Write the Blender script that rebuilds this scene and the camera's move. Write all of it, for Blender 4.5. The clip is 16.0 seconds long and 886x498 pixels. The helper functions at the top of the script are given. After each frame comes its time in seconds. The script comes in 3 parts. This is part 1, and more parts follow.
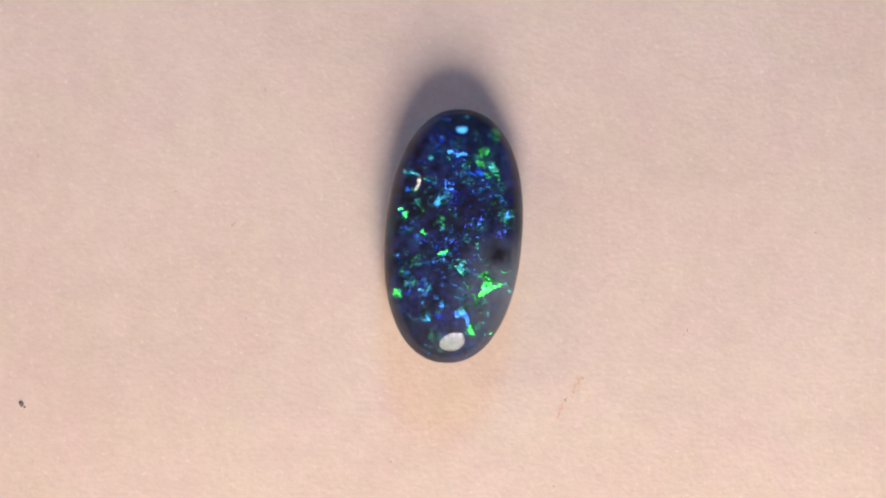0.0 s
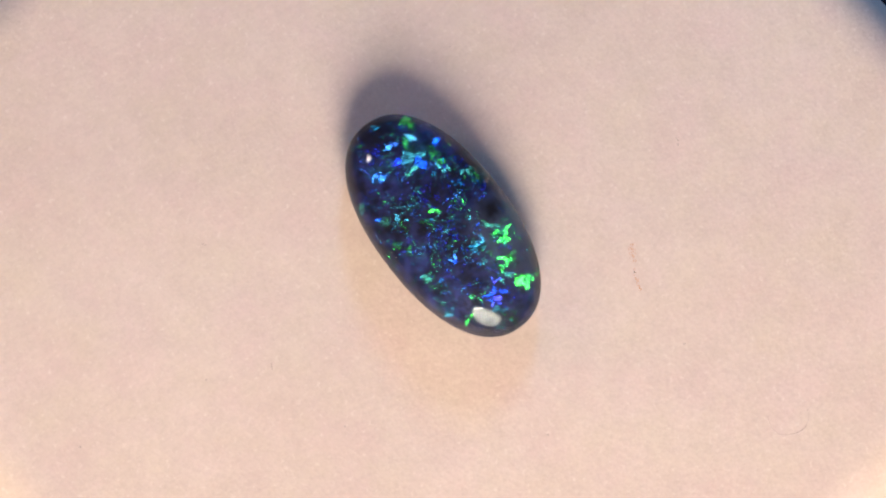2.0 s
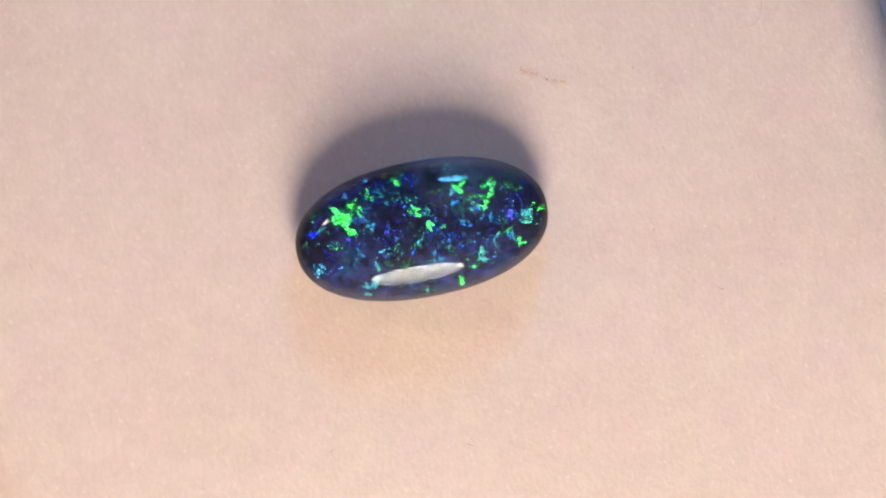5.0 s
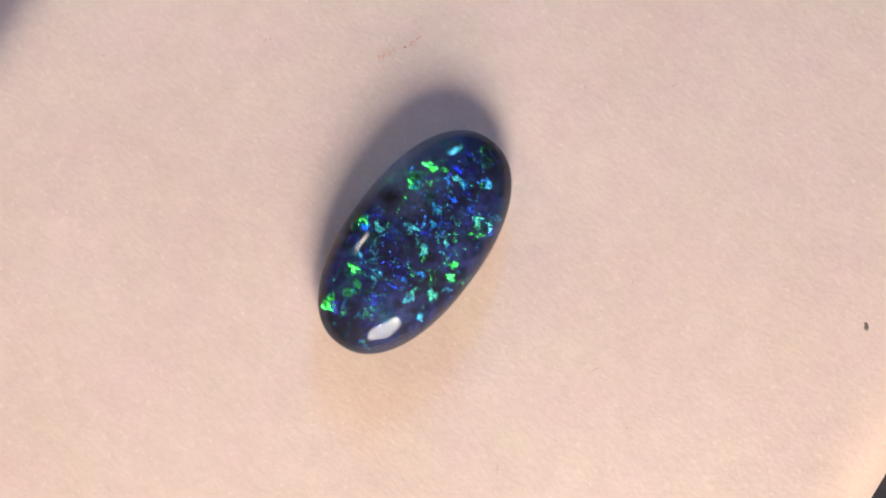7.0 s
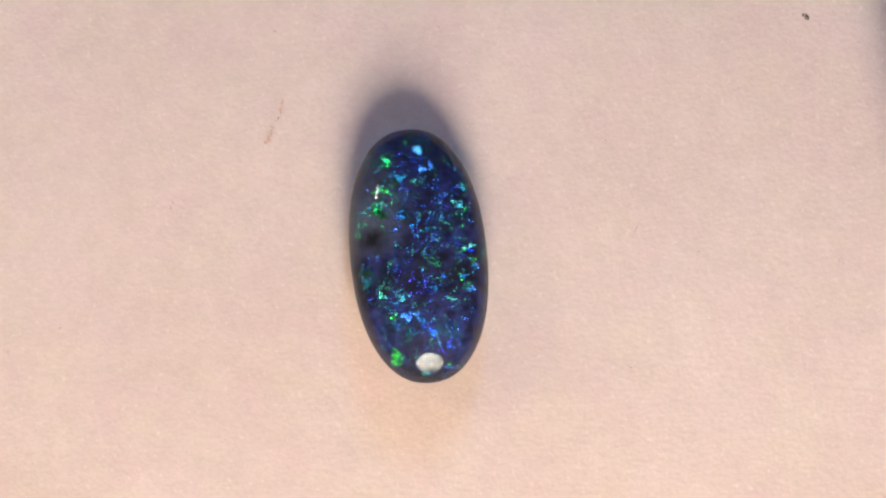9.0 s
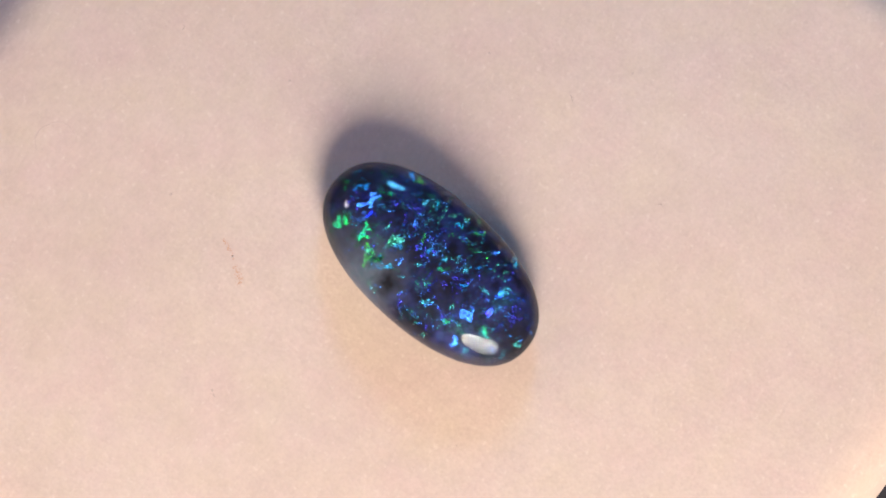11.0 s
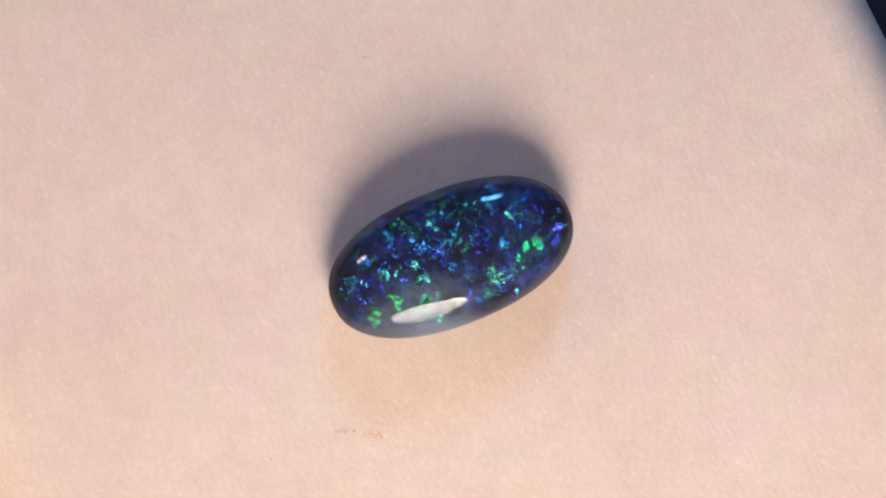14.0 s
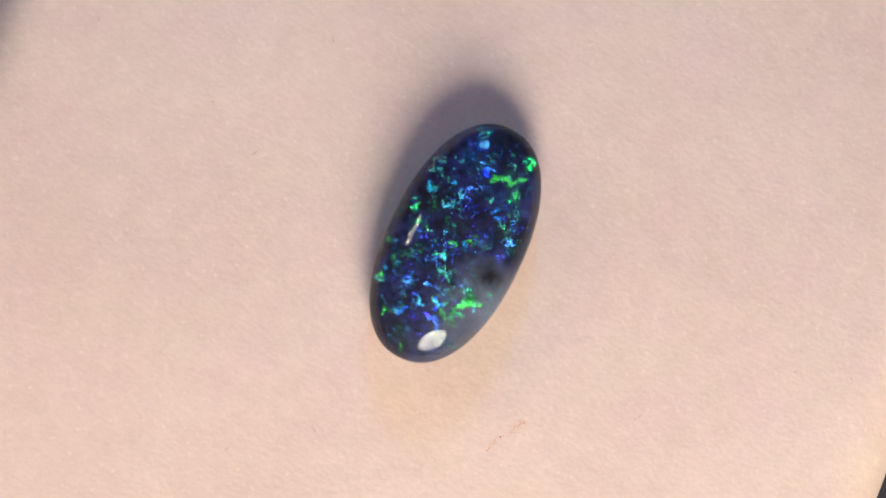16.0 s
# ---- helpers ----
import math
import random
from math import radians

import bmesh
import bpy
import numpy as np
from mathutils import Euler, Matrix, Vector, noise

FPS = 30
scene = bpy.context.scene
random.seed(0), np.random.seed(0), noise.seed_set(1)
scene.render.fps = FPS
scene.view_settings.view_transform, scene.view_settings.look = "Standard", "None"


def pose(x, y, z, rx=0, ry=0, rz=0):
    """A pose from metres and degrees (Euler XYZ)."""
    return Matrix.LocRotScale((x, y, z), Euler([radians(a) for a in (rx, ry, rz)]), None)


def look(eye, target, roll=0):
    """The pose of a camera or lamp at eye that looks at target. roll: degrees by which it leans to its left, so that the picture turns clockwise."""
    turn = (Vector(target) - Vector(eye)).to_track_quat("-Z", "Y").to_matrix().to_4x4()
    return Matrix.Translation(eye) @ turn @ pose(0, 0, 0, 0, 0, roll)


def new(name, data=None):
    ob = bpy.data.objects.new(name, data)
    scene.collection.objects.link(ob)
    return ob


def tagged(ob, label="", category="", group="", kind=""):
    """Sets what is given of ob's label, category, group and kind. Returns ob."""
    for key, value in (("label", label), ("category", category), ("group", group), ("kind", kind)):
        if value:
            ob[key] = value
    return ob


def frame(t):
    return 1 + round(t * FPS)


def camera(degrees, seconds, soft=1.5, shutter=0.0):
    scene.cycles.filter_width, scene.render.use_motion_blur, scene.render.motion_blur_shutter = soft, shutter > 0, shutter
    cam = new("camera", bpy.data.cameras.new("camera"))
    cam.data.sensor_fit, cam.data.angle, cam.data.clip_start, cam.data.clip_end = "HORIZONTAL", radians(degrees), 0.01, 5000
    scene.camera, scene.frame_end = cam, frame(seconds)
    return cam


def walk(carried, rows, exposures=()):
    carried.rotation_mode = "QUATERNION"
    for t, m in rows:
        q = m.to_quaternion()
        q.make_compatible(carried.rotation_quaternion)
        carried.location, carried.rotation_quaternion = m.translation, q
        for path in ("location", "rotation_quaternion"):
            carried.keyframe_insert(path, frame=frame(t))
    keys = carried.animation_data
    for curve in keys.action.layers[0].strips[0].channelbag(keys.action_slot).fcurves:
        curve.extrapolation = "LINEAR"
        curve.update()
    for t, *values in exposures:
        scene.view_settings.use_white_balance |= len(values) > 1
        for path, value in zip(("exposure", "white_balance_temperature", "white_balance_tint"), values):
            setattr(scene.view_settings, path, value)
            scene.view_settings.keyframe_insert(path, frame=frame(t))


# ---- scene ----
SPIN = 21.168                    # degrees a second, anticlockwise from above
PAD_TOP = 0.020                  # metres above the table
EYE = (-0.00689, -0.01629, PAD_TOP + 0.21429)
AIM = (0.00043, -0.00017, PAD_TOP)

cam = camera(12.0, 16.0, soft=1.9)
# the picture's right runs along world x
fwd = (Vector(AIM) - Vector(EYE)).normalized()
right = Vector((1, 0, 0)); right = (right - right.dot(fwd) * fwd).normalized()
upv = right.cross(fwd)
here = Matrix.Translation(EYE) @ Matrix((right, upv, -fwd)).transposed().to_4x4()
# the picture is a touch darker at the start and the end
walk(cam, [(0.0, here), (16.0, here)], [(0.0, -0.07), (1.5, 0.0), (14.5, 0.0), (16.0, -0.03)])

# ---- light ----
world = bpy.data.worlds.new("room_dusk")
scene.world = world
world.use_nodes = True
world.node_tree.nodes["Background"].inputs["Color"].default_value = (1.0, 0.43, 0.30, 1)
world.node_tree.nodes["Background"].inputs["Strength"].default_value = 0.11


def lamp(name, azimuth, zenith, distance, radius, radiance, colour, wide=1.0):
    """A round lamp aimed at the stone; azimuth in degrees from world x."""
    data = bpy.data.lights.new(name, "AREA")
    data.shape, data.size, data.size_y = "ELLIPSE", 2 * radius * wide, 2 * radius
    data.energy = radiance * math.pi * math.pi * radius * radius * wide
    data.color = colour
    a, z = radians(azimuth), radians(zenith)
    at = Vector((0.0006, 0.0004, PAD_TOP + 0.002))
    eye = at + distance * Vector((math.sin(z) * math.cos(a), math.sin(z) * math.sin(a), math.cos(z)))
    ob = new(name, data)
    ob.matrix_world = look(eye, at)
    return ob


def lamp_face(ob):
    """The warm lamp's face: a dim reflector bowl with a bright bulb, an inner ring and a bright lip."""
    data = ob.data
    data.use_nodes = True
    ns, ls = data.node_tree.nodes, data.node_tree.links
    emit = ns["Emission"]
    geo = ns.new("ShaderNodeNewGeometry")
    mid = ns.new("ShaderNodeVectorMath")
    mid.operation = "MULTIPLY_ADD"
    mid.inputs[1].default_value, mid.inputs[2].default_value = (2, 2, 0), (-1, -1, 0)
    ls.new(geo.outputs["Parametric"], mid.inputs[0])
    away = ns.new("ShaderNodeVectorMath")
    away.operation = "LENGTH"
    ls.new(mid.outputs[0], away.inputs[0])
    r = ns.new("ShaderNodeValToRGB")
    stops = ((0.0, 0.9), (0.12, 0.8), (0.20, 0.35), (0.28, 0.20), (0.42, 0.15), (0.48, 0.40), (0.54, 0.15), (0.87, 0.16), (0.91, 0.62), (1.0, 0.62))
    e = r.color_ramp.elements
    while len(e) < len(stops):
        e.new(0.5)
    for el, (at, v) in zip(e, stops):
        el.position, el.color = at, (v, v, v, 1)
    ls.new(away.outputs["Value"], r.inputs["Fac"])
    # the bowl is brighter towards its top
    axes, tilt, both = ns.new("ShaderNodeSeparateXYZ"), ns.new("ShaderNodeMapRange"), ns.new("ShaderNodeVectorMath")
    tilt.inputs["To Min"].default_value, tilt.inputs["To Max"].default_value = 0.25, 1.75
    both.operation = "MULTIPLY"
    ls.new(geo.outputs["Parametric"], axes.inputs[0])
    ls.new(axes.outputs["Y"], tilt.inputs["Value"])
    ls.new(r.outputs[0], both.inputs[0])
    ls.new(tilt.outputs[0], both.inputs[1])
    ls.new(both.outputs[0], emit.inputs["Color"])


lamp_face(lamp("warm_lamp", -83, 66, 0.170, 0.0486, 91.5, (1.0, 0.918, 0.836)))
lamp("cool_lamp", 85, 64, 0.140, 0.0135, 66.0, (0.085, 0.38, 0.84), 1.1)
lamp("small_lamp", 152, 61, 0.140, 0.0098, 27.0, (1.0, 0.82, 0.70), 1.25)

# ---- materials ----


def nodes_of(name):
    m = bpy.data.materials.new(name)
    m.use_nodes = True
    return m, m.node_tree.nodes, m.node_tree.links, m.node_tree.nodes["Principled BSDF"]


def ramp(ns, stops):
    r = ns.new("ShaderNodeValToRGB")
    e = r.color_ramp.elements
    while len(e) < len(stops):
        e.new(0.5)
    for el, (p, c) in zip(e, stops):
        el.position, el.color = p, (*c, 1)
    return r


def tex(ns, ls, kind, scale, coord, detail=2.0, rough=0.5):
    n = ns.new("ShaderNodeTexNoise" if kind == "noise" else "ShaderNodeTexVoronoi")
    n.inputs["Scale"].default_value = scale
    if kind == "noise":
        n.inputs["Detail"].default_value = detail
        n.inputs["Roughness"].default_value = rough
    ls.new(coord, n.inputs["Vector"])
    return n


def mixc(ns, ls, a, b, fac, mode="MIX"):
    m = ns.new("ShaderNodeMix")
    m.data_type, m.blend_type = "RGBA", mode
    for sock, v in ((m.inputs[0], fac), (m.inputs[6], a), (m.inputs[7], b)):
        if isinstance(v, (int, float)):
            sock.default_value = v
        elif isinstance(v, tuple):
            sock.default_value = (*v, 1)
        else:
            ls.new(v, sock)
    return m.outputs[2]


def pad_material():
    m, ns, ls, p = nodes_of("cream_suede")
    co = ns.new("ShaderNodeTexCoord").outputs["Object"]
    stretch = ns.new("ShaderNodeMapping")
    stretch.inputs["Rotation"].default_value = (0, 0, 0.5)
    stretch.inputs["Scale"].default_value = (0.8, 1.5, 1.0)
    ls.new(co, stretch.inputs["Vector"])
    big = tex(ns, ls, "noise", 70, co, 4)
    mid = tex(ns, ls, "noise", 700, co, 4, 0.65)
    fine = tex(ns, ls, "noise", 2900, stretch.outputs[0], 1.6, 0.55)
    pores = tex(ns, ls, "voronoi", 4200, co)
    base = ramp(ns, [(0.3, (0.70, 0.545, 0.45)), (0.7, (0.745, 0.60, 0.505))])
    ls.new(big.outputs["Fac"], base.inputs["Fac"])
    tone = ramp(ns, [(0.3, (0.90, 0.885, 0.88)), (0.72, (1.0, 1.0, 1.0))])
    ls.new(mid.outputs["Fac"], tone.inputs["Fac"])
    c = mixc(ns, ls, base.outputs[0], tone.outputs[0], 0.8, "MULTIPLY")
    grain = ramp(ns, [(0.30, (0.91, 0.895, 0.885)), (0.60, (1.0, 1.0, 1.0))])
    ls.new(fine.outputs["Fac"], grain.inputs["Fac"])
    c = mixc(ns, ls, c, grain.outputs[0], 0.5, "MULTIPLY")
    # pinker and yellower clouds in the dye, and pale naps that stand up
    dye = tex(ns, ls, "noise", 260, co, 4, 0.6)
    cloud = ramp(ns, [(0.34, (1.0, 0.965, 0.985)), (0.5, (0.99, 0.985, 0.975)), (0.66, (0.985, 0.995, 0.95))])
    ls.new(dye.outputs["Fac"], cloud.inputs["Fac"])
    c = mixc(ns, ls, c, cloud.outputs[0], 1.0, "MULTIPLY")
    nap = tex(ns, ls, "noise", 3000, co, 2, 0.5)
    tips = ramp(ns, [(0.60, (0, 0, 0)), (0.80, (0.4, 0.4, 0.4))])
    ls.new(nap.outputs["Fac"], tips.inputs["Fac"])
    c = mixc(ns, ls, c, (0.86, 0.74, 0.64), tips.outputs[0])
    ls.new(c, p.inputs["Base Color"])
    p.inputs["Roughness"].default_value = 0.9
    p.inputs["Specular IOR Level"].default_value = 0.15
    p.inputs["Sheen Weight"].default_value = 0.12
    p.inputs["Sheen Roughness"].default_value = 0.5
    b1 = ns.new("ShaderNodeBump")
    b1.inputs["Strength"].default_value, b1.inputs["Distance"].default_value = 0.14, 0.0001
    ls.new(fine.outputs["Fac"], b1.inputs["Height"])
    b2 = ns.new("ShaderNodeBump")
    b2.inputs["Strength"].default_value, b2.inputs["Distance"].default_value = 0.17, 0.00006
    ls.new(pores.outputs["Distance"], b2.inputs["Height"])
    ls.new(b1.outputs[0], b2.inputs["Normal"])
    b3 = ns.new("ShaderNodeBump")
    b3.inputs["Strength"].default_value, b3.inputs["Distance"].default_value = 0.14, 0.0002
    ls.new(mid.outputs["Fac"], b3.inputs["Height"])
    ls.new(b2.outputs[0], b3.inputs["Normal"])
    ls.new(b3.outputs[0], p.inputs["Normal"])
    return m


def plain_material(name, dark, light, scale, rough, bump=0.0002, spec=0.4):
    m, ns, ls, p = nodes_of(name)
    co = ns.new("ShaderNodeTexCoord").outputs["Object"]
    n = tex(ns, ls, "noise", scale, co, 5, 0.6)
    r = ramp(ns, [(0.3, dark), (0.7, light)])
    ls.new(n.outputs["Fac"], r.inputs["Fac"])
    ls.new(r.outputs[0], p.inputs["Base Color"])
    p.inputs["Roughness"].default_value = rough
    p.inputs["Specular IOR Level"].default_value = spec
    b = ns.new("ShaderNodeBump")
    b.inputs["Strength"].default_value, b.inputs["Distance"].default_value = 0.4, bump
    ls.new(n.outputs["Fac"], b.inputs["Height"])
    ls.new(b.outputs[0], p.inputs["Normal"])
    return m


def core_material():
    """Black opal body: navy and violet clouds, thin smoky potch towards the girdle and at one side."""
    m, ns, ls, p = nodes_of("black_opal_body")
    co = ns.new("ShaderNodeTexCoord").outputs["Object"]
    n1 = tex(ns, ls, "noise", 420, co, 3, 0.6)
    n2 = tex(ns, ls, "noise", 1500, co, 4, 0.65)
    v = tex(ns, ls, "voronoi", 2300, co)
    r1 = ramp(ns, [(0.30, (0.008, 0.007, 0.016)), (0.46, (0.013, 0.017, 0.056)), (0.58, (0.020, 0.025, 0.104)), (0.74, (0.014, 0.066, 0.110))])
    ls.new(n1.outputs["Fac"], r1.inputs["Fac"])
    r2 = ramp(ns, [(0.36, (0.25, 0.25, 0.3)), (0.62, (1.3, 1.3, 1.4))])
    ls.new(n2.outputs["Fac"], r2.inputs["Fac"])
    c = mixc(ns, ls, r1.outputs[0], r2.outputs[0], 0.9, "MULTIPLY")
    cell = ramp(ns, [(0.0, (0.3, 0.4, 0.6)), (1.0, (1.5, 1.5, 1.5))])
    sep = ns.new("ShaderNodeSeparateColor")
    ls.new(v.outputs["Color"], sep.inputs[0])
    ls.new(sep.outputs[0], cell.inputs["Fac"])
    c = mixc(ns, ls, c, cell.outputs[0], 0.6, "MULTIPLY")
    # smoky grey girdle: distance from the long axis in the stone's own ellipse
    mp = ns.new("ShaderNodeMapping")
    mp.inputs["Scale"].default_value = (1 / 0.00343, 1 / 0.0065, 0.0)
    ls.new(co, mp.inputs["Vector"])
    ln = ns.new("ShaderNodeVectorMath")
    ln.operation = "LENGTH"
    ls.new(mp.outputs[0], ln.inputs[0])
    rim = ramp(ns, [(0.94, (0, 0, 0)), (1.0, (0.8, 0.8, 0.8))])
    ls.new(ln.outputs["Value"], rim.inputs["Fac"])
    c = mixc(ns, ls, c, (0.042, 0.039, 0.050), rim.outputs[0])
    # cloudy potch by the dark pit
    rag = tex(ns, ls, "noise", 900, co, 4, 0.7)
    shift = ns.new("ShaderNodeVectorMath")
    shift.operation = "MULTIPLY_ADD"
    shift.inputs[1].default_value, shift.inputs[2].default_value = (0.0016, 0.0016, 0), (-0.0008, -0.0008, 0)
    ls.new(rag.outputs["Color"], shift.inputs[0])
    moved = ns.new("ShaderNodeVectorMath")
    ls.new(co, moved.inputs[0])
    ls.new(shift.outputs[0], moved.inputs[1])
    for (x, y, rad, col, amt) in ((0.0028, -0.0028, 0.0032, (0.105, 0.125, 0.170), 0.62), (0.0026, -0.0018, 0.0022, (0.125, 0.150, 0.200), 0.70), (0.0022, -0.0009, 0.0010, (0.003, 0.003, 0.004), 0.95), (0.0024, -0.0044, 0.0018, (0.060, 0.066, 0.078), 0.7),
                                (0.0002, 0.0060, 0.0022, (0.007, 0.007, 0.010), 0.85), (-0.0006, -0.0059, 0.0020, (0.009, 0.010, 0.013), 0.8)):
        sub = ns.new("ShaderNodeVectorMath")
        sub.operation = "MULTIPLY_ADD"
        sub.inputs[1].default_value = (1 / rad, 1 / rad, 0)
        sub.inputs[2].default_value = (-x / rad, -y / rad, 0)
        ls.new(moved.outputs[0], sub.inputs[0])
        l2 = ns.new("ShaderNodeVectorMath")
        l2.operation = "LENGTH"
        ls.new(sub.outputs[0], l2.inputs[0])
        rr = ramp(ns, [(0.10, (amt, amt, amt)), (1.0, (0, 0, 0))])
        ls.new(l2.outputs["Value"], rr.inputs["Fac"])
        c = mixc(ns, ls, c, col, rr.outputs[0])
    ls.new(c, p.inputs["Base Color"])
    p.inputs["Roughness"].default_value = 0.5
    p.inputs["Specular IOR Level"].default_value = 0.1
    return m


def dome_material():
    """Polished clear opal: light passes, the polish mirrors."""
    m = bpy.data.materials.new("clear_opal_polish")
    m.use_nodes = True
    ns, ls = m.node_tree.nodes, m.node_tree.links
    ns.remove(ns["Principled BSDF"])
    t, g, mx, lw = (ns.new("ShaderNodeBsdfTransparent"), ns.new("ShaderNodeBsdfGlossy"), ns.new("ShaderNodeMixShader"), ns.new("ShaderNodeLayerWeight"))
    # mirror share of polished opal: 3 per cent head-on, far more at grazing
    lw.inputs["Blend"].default_value = 0.5
    five, share = ns.new("ShaderNodeMath"), ns.new("ShaderNodeMath")
    five.operation, share.operation = "POWER", "MULTIPLY_ADD"
    five.inputs[1].default_value = 5.0
    share.inputs[1].default_value, share.inputs[2].default_value = 0.60, 0.021
    ls.new(lw.outputs["Facing"], five.inputs[0])
    ls.new(five.outputs[0], share.inputs[0])
    g.inputs["Roughness"].default_value = 0.018
    g.inputs["Color"].default_value = (1, 1, 1, 1)
    t.inputs["Color"].default_value = (0.97, 0.97, 0.98, 1)
    # a trace of milkiness in the clear stone
    milk, veil = ns.new("ShaderNodeBsdfDiffuse"), ns.new("ShaderNodeMixShader")
    milk.inputs["Color"].default_value = (0.60, 0.64, 0.84, 1)
    veil.inputs[0].default_value = 0.010
    ls.new(t.outputs[0], veil.inputs[1])
    ls.new(milk.outputs[0], veil.inputs[2])
    ls.new(share.outputs[0], mx.inputs[0])
    ls.new(veil.outputs[0], mx.inputs[1])
    ls.new(g.outputs[0], mx.inputs[2])
    ls.new(mx.outputs[0], ns["Material Output"].inputs["Surface"])
    return m


def flake_material(name, colour, other, gain, loose=False):
    """A sheet of colour inside the stone: a coloured mirror with torn gaps; loose grains differ one by one."""
    m = bpy.data.materials.new(name)
    m.use_nodes = True
    ns, ls = m.node_tree.nodes, m.node_tree.links
    ns.remove(ns["Principled BSDF"])
    geo = ns.new("ShaderNodeNewGeometry")
    co = ns.new("ShaderNodeTexCoord").outputs["Object"]
    drift = tex(ns, ls, "noise", 1700, co, 2, 0.6)
    spread = ramp(ns, [(0.36, (0, 0, 0)), (0.64, (1, 1, 1))])
    ls.new(drift.outputs["Fac"], spread.inputs["Fac"])
    hue = mixc(ns, ls, colour, other, geo.outputs["Random Per Island"] if loose else spread.outputs[0])
    n = tex(ns, ls, "noise", 3000, co, 4, 0.7)
    r = ramp(ns, [(0.36, (0.22, 0.22, 0.22)), (0.56, (1, 1, 1))])
    ls.new(n.outputs["Fac"], r.inputs["Fac"])
    c = mixc(ns, ls, hue, r.outputs[0], 0.85, "MULTIPLY")
    # each splinter has a strength of its own
    lot, frac, part_of = (ns.new("ShaderNodeMath") for _ in range(3))
    lot.operation, frac.operation, part_of.operation = "MULTIPLY", "FRACT", "MULTIPLY_ADD"
    lot.inputs[1].default_value = 17.3
    part_of.inputs[1].default_value, part_of.inputs[2].default_value = (gain * 1.45, gain * 0.45) if loose else (gain * 0.45, gain * 0.75)
    ls.new(geo.outputs["Random Per Island"], lot.inputs[0])
    ls.new(lot.outputs[0], frac.inputs[0])
    ls.new(frac.outputs[0], part_of.inputs[0])
    c = mixc(ns, ls, c, part_of.outputs[0], 1.0, "MULTIPLY")
    # a sheet lets light through and adds its flash; it frays out
    g, clear, both = ns.new("ShaderNodeBsdfGlossy"), ns.new("ShaderNodeBsdfTransparent"), ns.new("ShaderNodeAddShader")
    g.inputs["Roughness"].default_value = 0.34 if loose else 0.26
    fray = tex(ns, ls, "noise", 5200 if loose else 8000, co, 4, 0.7)
    body = ramp(ns, [(0.40, (0.03, 0.03, 0.03)), (0.58, (0.8, 0.8, 0.8))] if loose else [(0.36, (0.15, 0.15, 0.15)), (0.50, (0.92, 0.92, 0.92))])
    ls.new(fray.outputs["Fac"], body.inputs["Fac"])
    c = mixc(ns, ls, c, body.outputs[0], 1.0, "MULTIPLY")
    ls.new(c, g.inputs["Color"])
    clear.inputs["Color"].default_value = (0.88, 0.88, 0.90, 1)
    ls.new(clear.outputs[0], both.inputs[0])
    ls.new(g.outputs[0], both.inputs[1])
    ls.new(both.outputs[0], ns["Material Output"].inputs["Surface"])
    return m


SUEDE = pad_material()
PLATTER = plain_material("dark_felt", (0.022, 0.022, 0.028), (0.045, 0.043, 0.055), 900, 0.95)
PAPER = plain_material("mauve_card", (0.50, 0.44, 0.46), (0.58, 0.52, 0.54), 700, 0.85, 0.00004)
TABLE = plain_material("dark_table", (0.012, 0.012, 0.014), (0.025, 0.024, 0.026), 60, 0.5, 0.0001)
SOOT = plain_material("dark_grit", (0.12, 0.09, 0.08), (0.28, 0.21, 0.18), 6000, 0.8, 0.00003)
FLUFF = plain_material("brown_fibre", (0.52, 0.39, 0.31), (0.62, 0.48, 0.40), 3000, 0.8, 0.00002)
PALE = plain_material("pale_fibre", (0.62, 0.48, 0.40), (0.72, 0.57, 0.48), 3000, 0.8, 0.00002)
RUST = plain_material("rust_stain", (0.56, 0.30, 0.17), (0.68, 0.42, 0.28), 4500, 0.9, 0.00003)
CORE = core_material()
DOME = dome_material()
HUES = {"green": ((0.035, 0.78, 0.03), (0.05, 0.64, 0.15), 0.46), "teal": ((0.06, 0.52, 0.30), (0.05, 0.40, 0.50), 0.165),
        "cyan": ((0.04, 0.31, 0.52), (0.05, 0.45, 0.58), 0.165), "blue": ((0.03, 0.13, 0.70), (0.04, 0.24, 0.80), 0.32),
        "violet": ((0.06, 0.04, 0.75), (0.04, 0.08, 0.90), 0.30), "sea_green": ((0.06, 0.38, 0.26), (0.05, 0.34, 0.36), 0.19)}
FLAKES = [flake_material(f"{name}_flash", *hue) for name, hue in HUES.items()]
GRAINS = [flake_material(f"{name}_grain", *hue, loose=True) for name, hue in HUES.items()]

# ---- building helpers ----


def part(name, bm, material, parent, label=""):
    me = bpy.data.meshes.new(name)
    bm.normal_update()
    bm.to_mesh(me)
    bm.free()
    me.materials.append(material)
    ob = new(name, me)
    if parent is not None:
        ob.parent = parent
    return tagged(ob, label)


def smooth(ob):
    for f in ob.data.polygons:
        f.use_smooth = True
    return ob


def lathe(bm, rings, segments=96):
    """Rings of (function of angle -> point); caps closed."""
    made = []
    for ring in rings:
        made.append([bm.verts.new(ring(2 * math.pi * i / segments)) for i in range(segments)])
    for a, b in zip(made, made[1:]):
        for i in range(segments):
            j = (i + 1) % segments
            bm.faces.new((a[i], a[j], b[j], b[i]))
    return made


MM = 0.001
STILL = pose(0, 0, 0)

# ---- setting ----


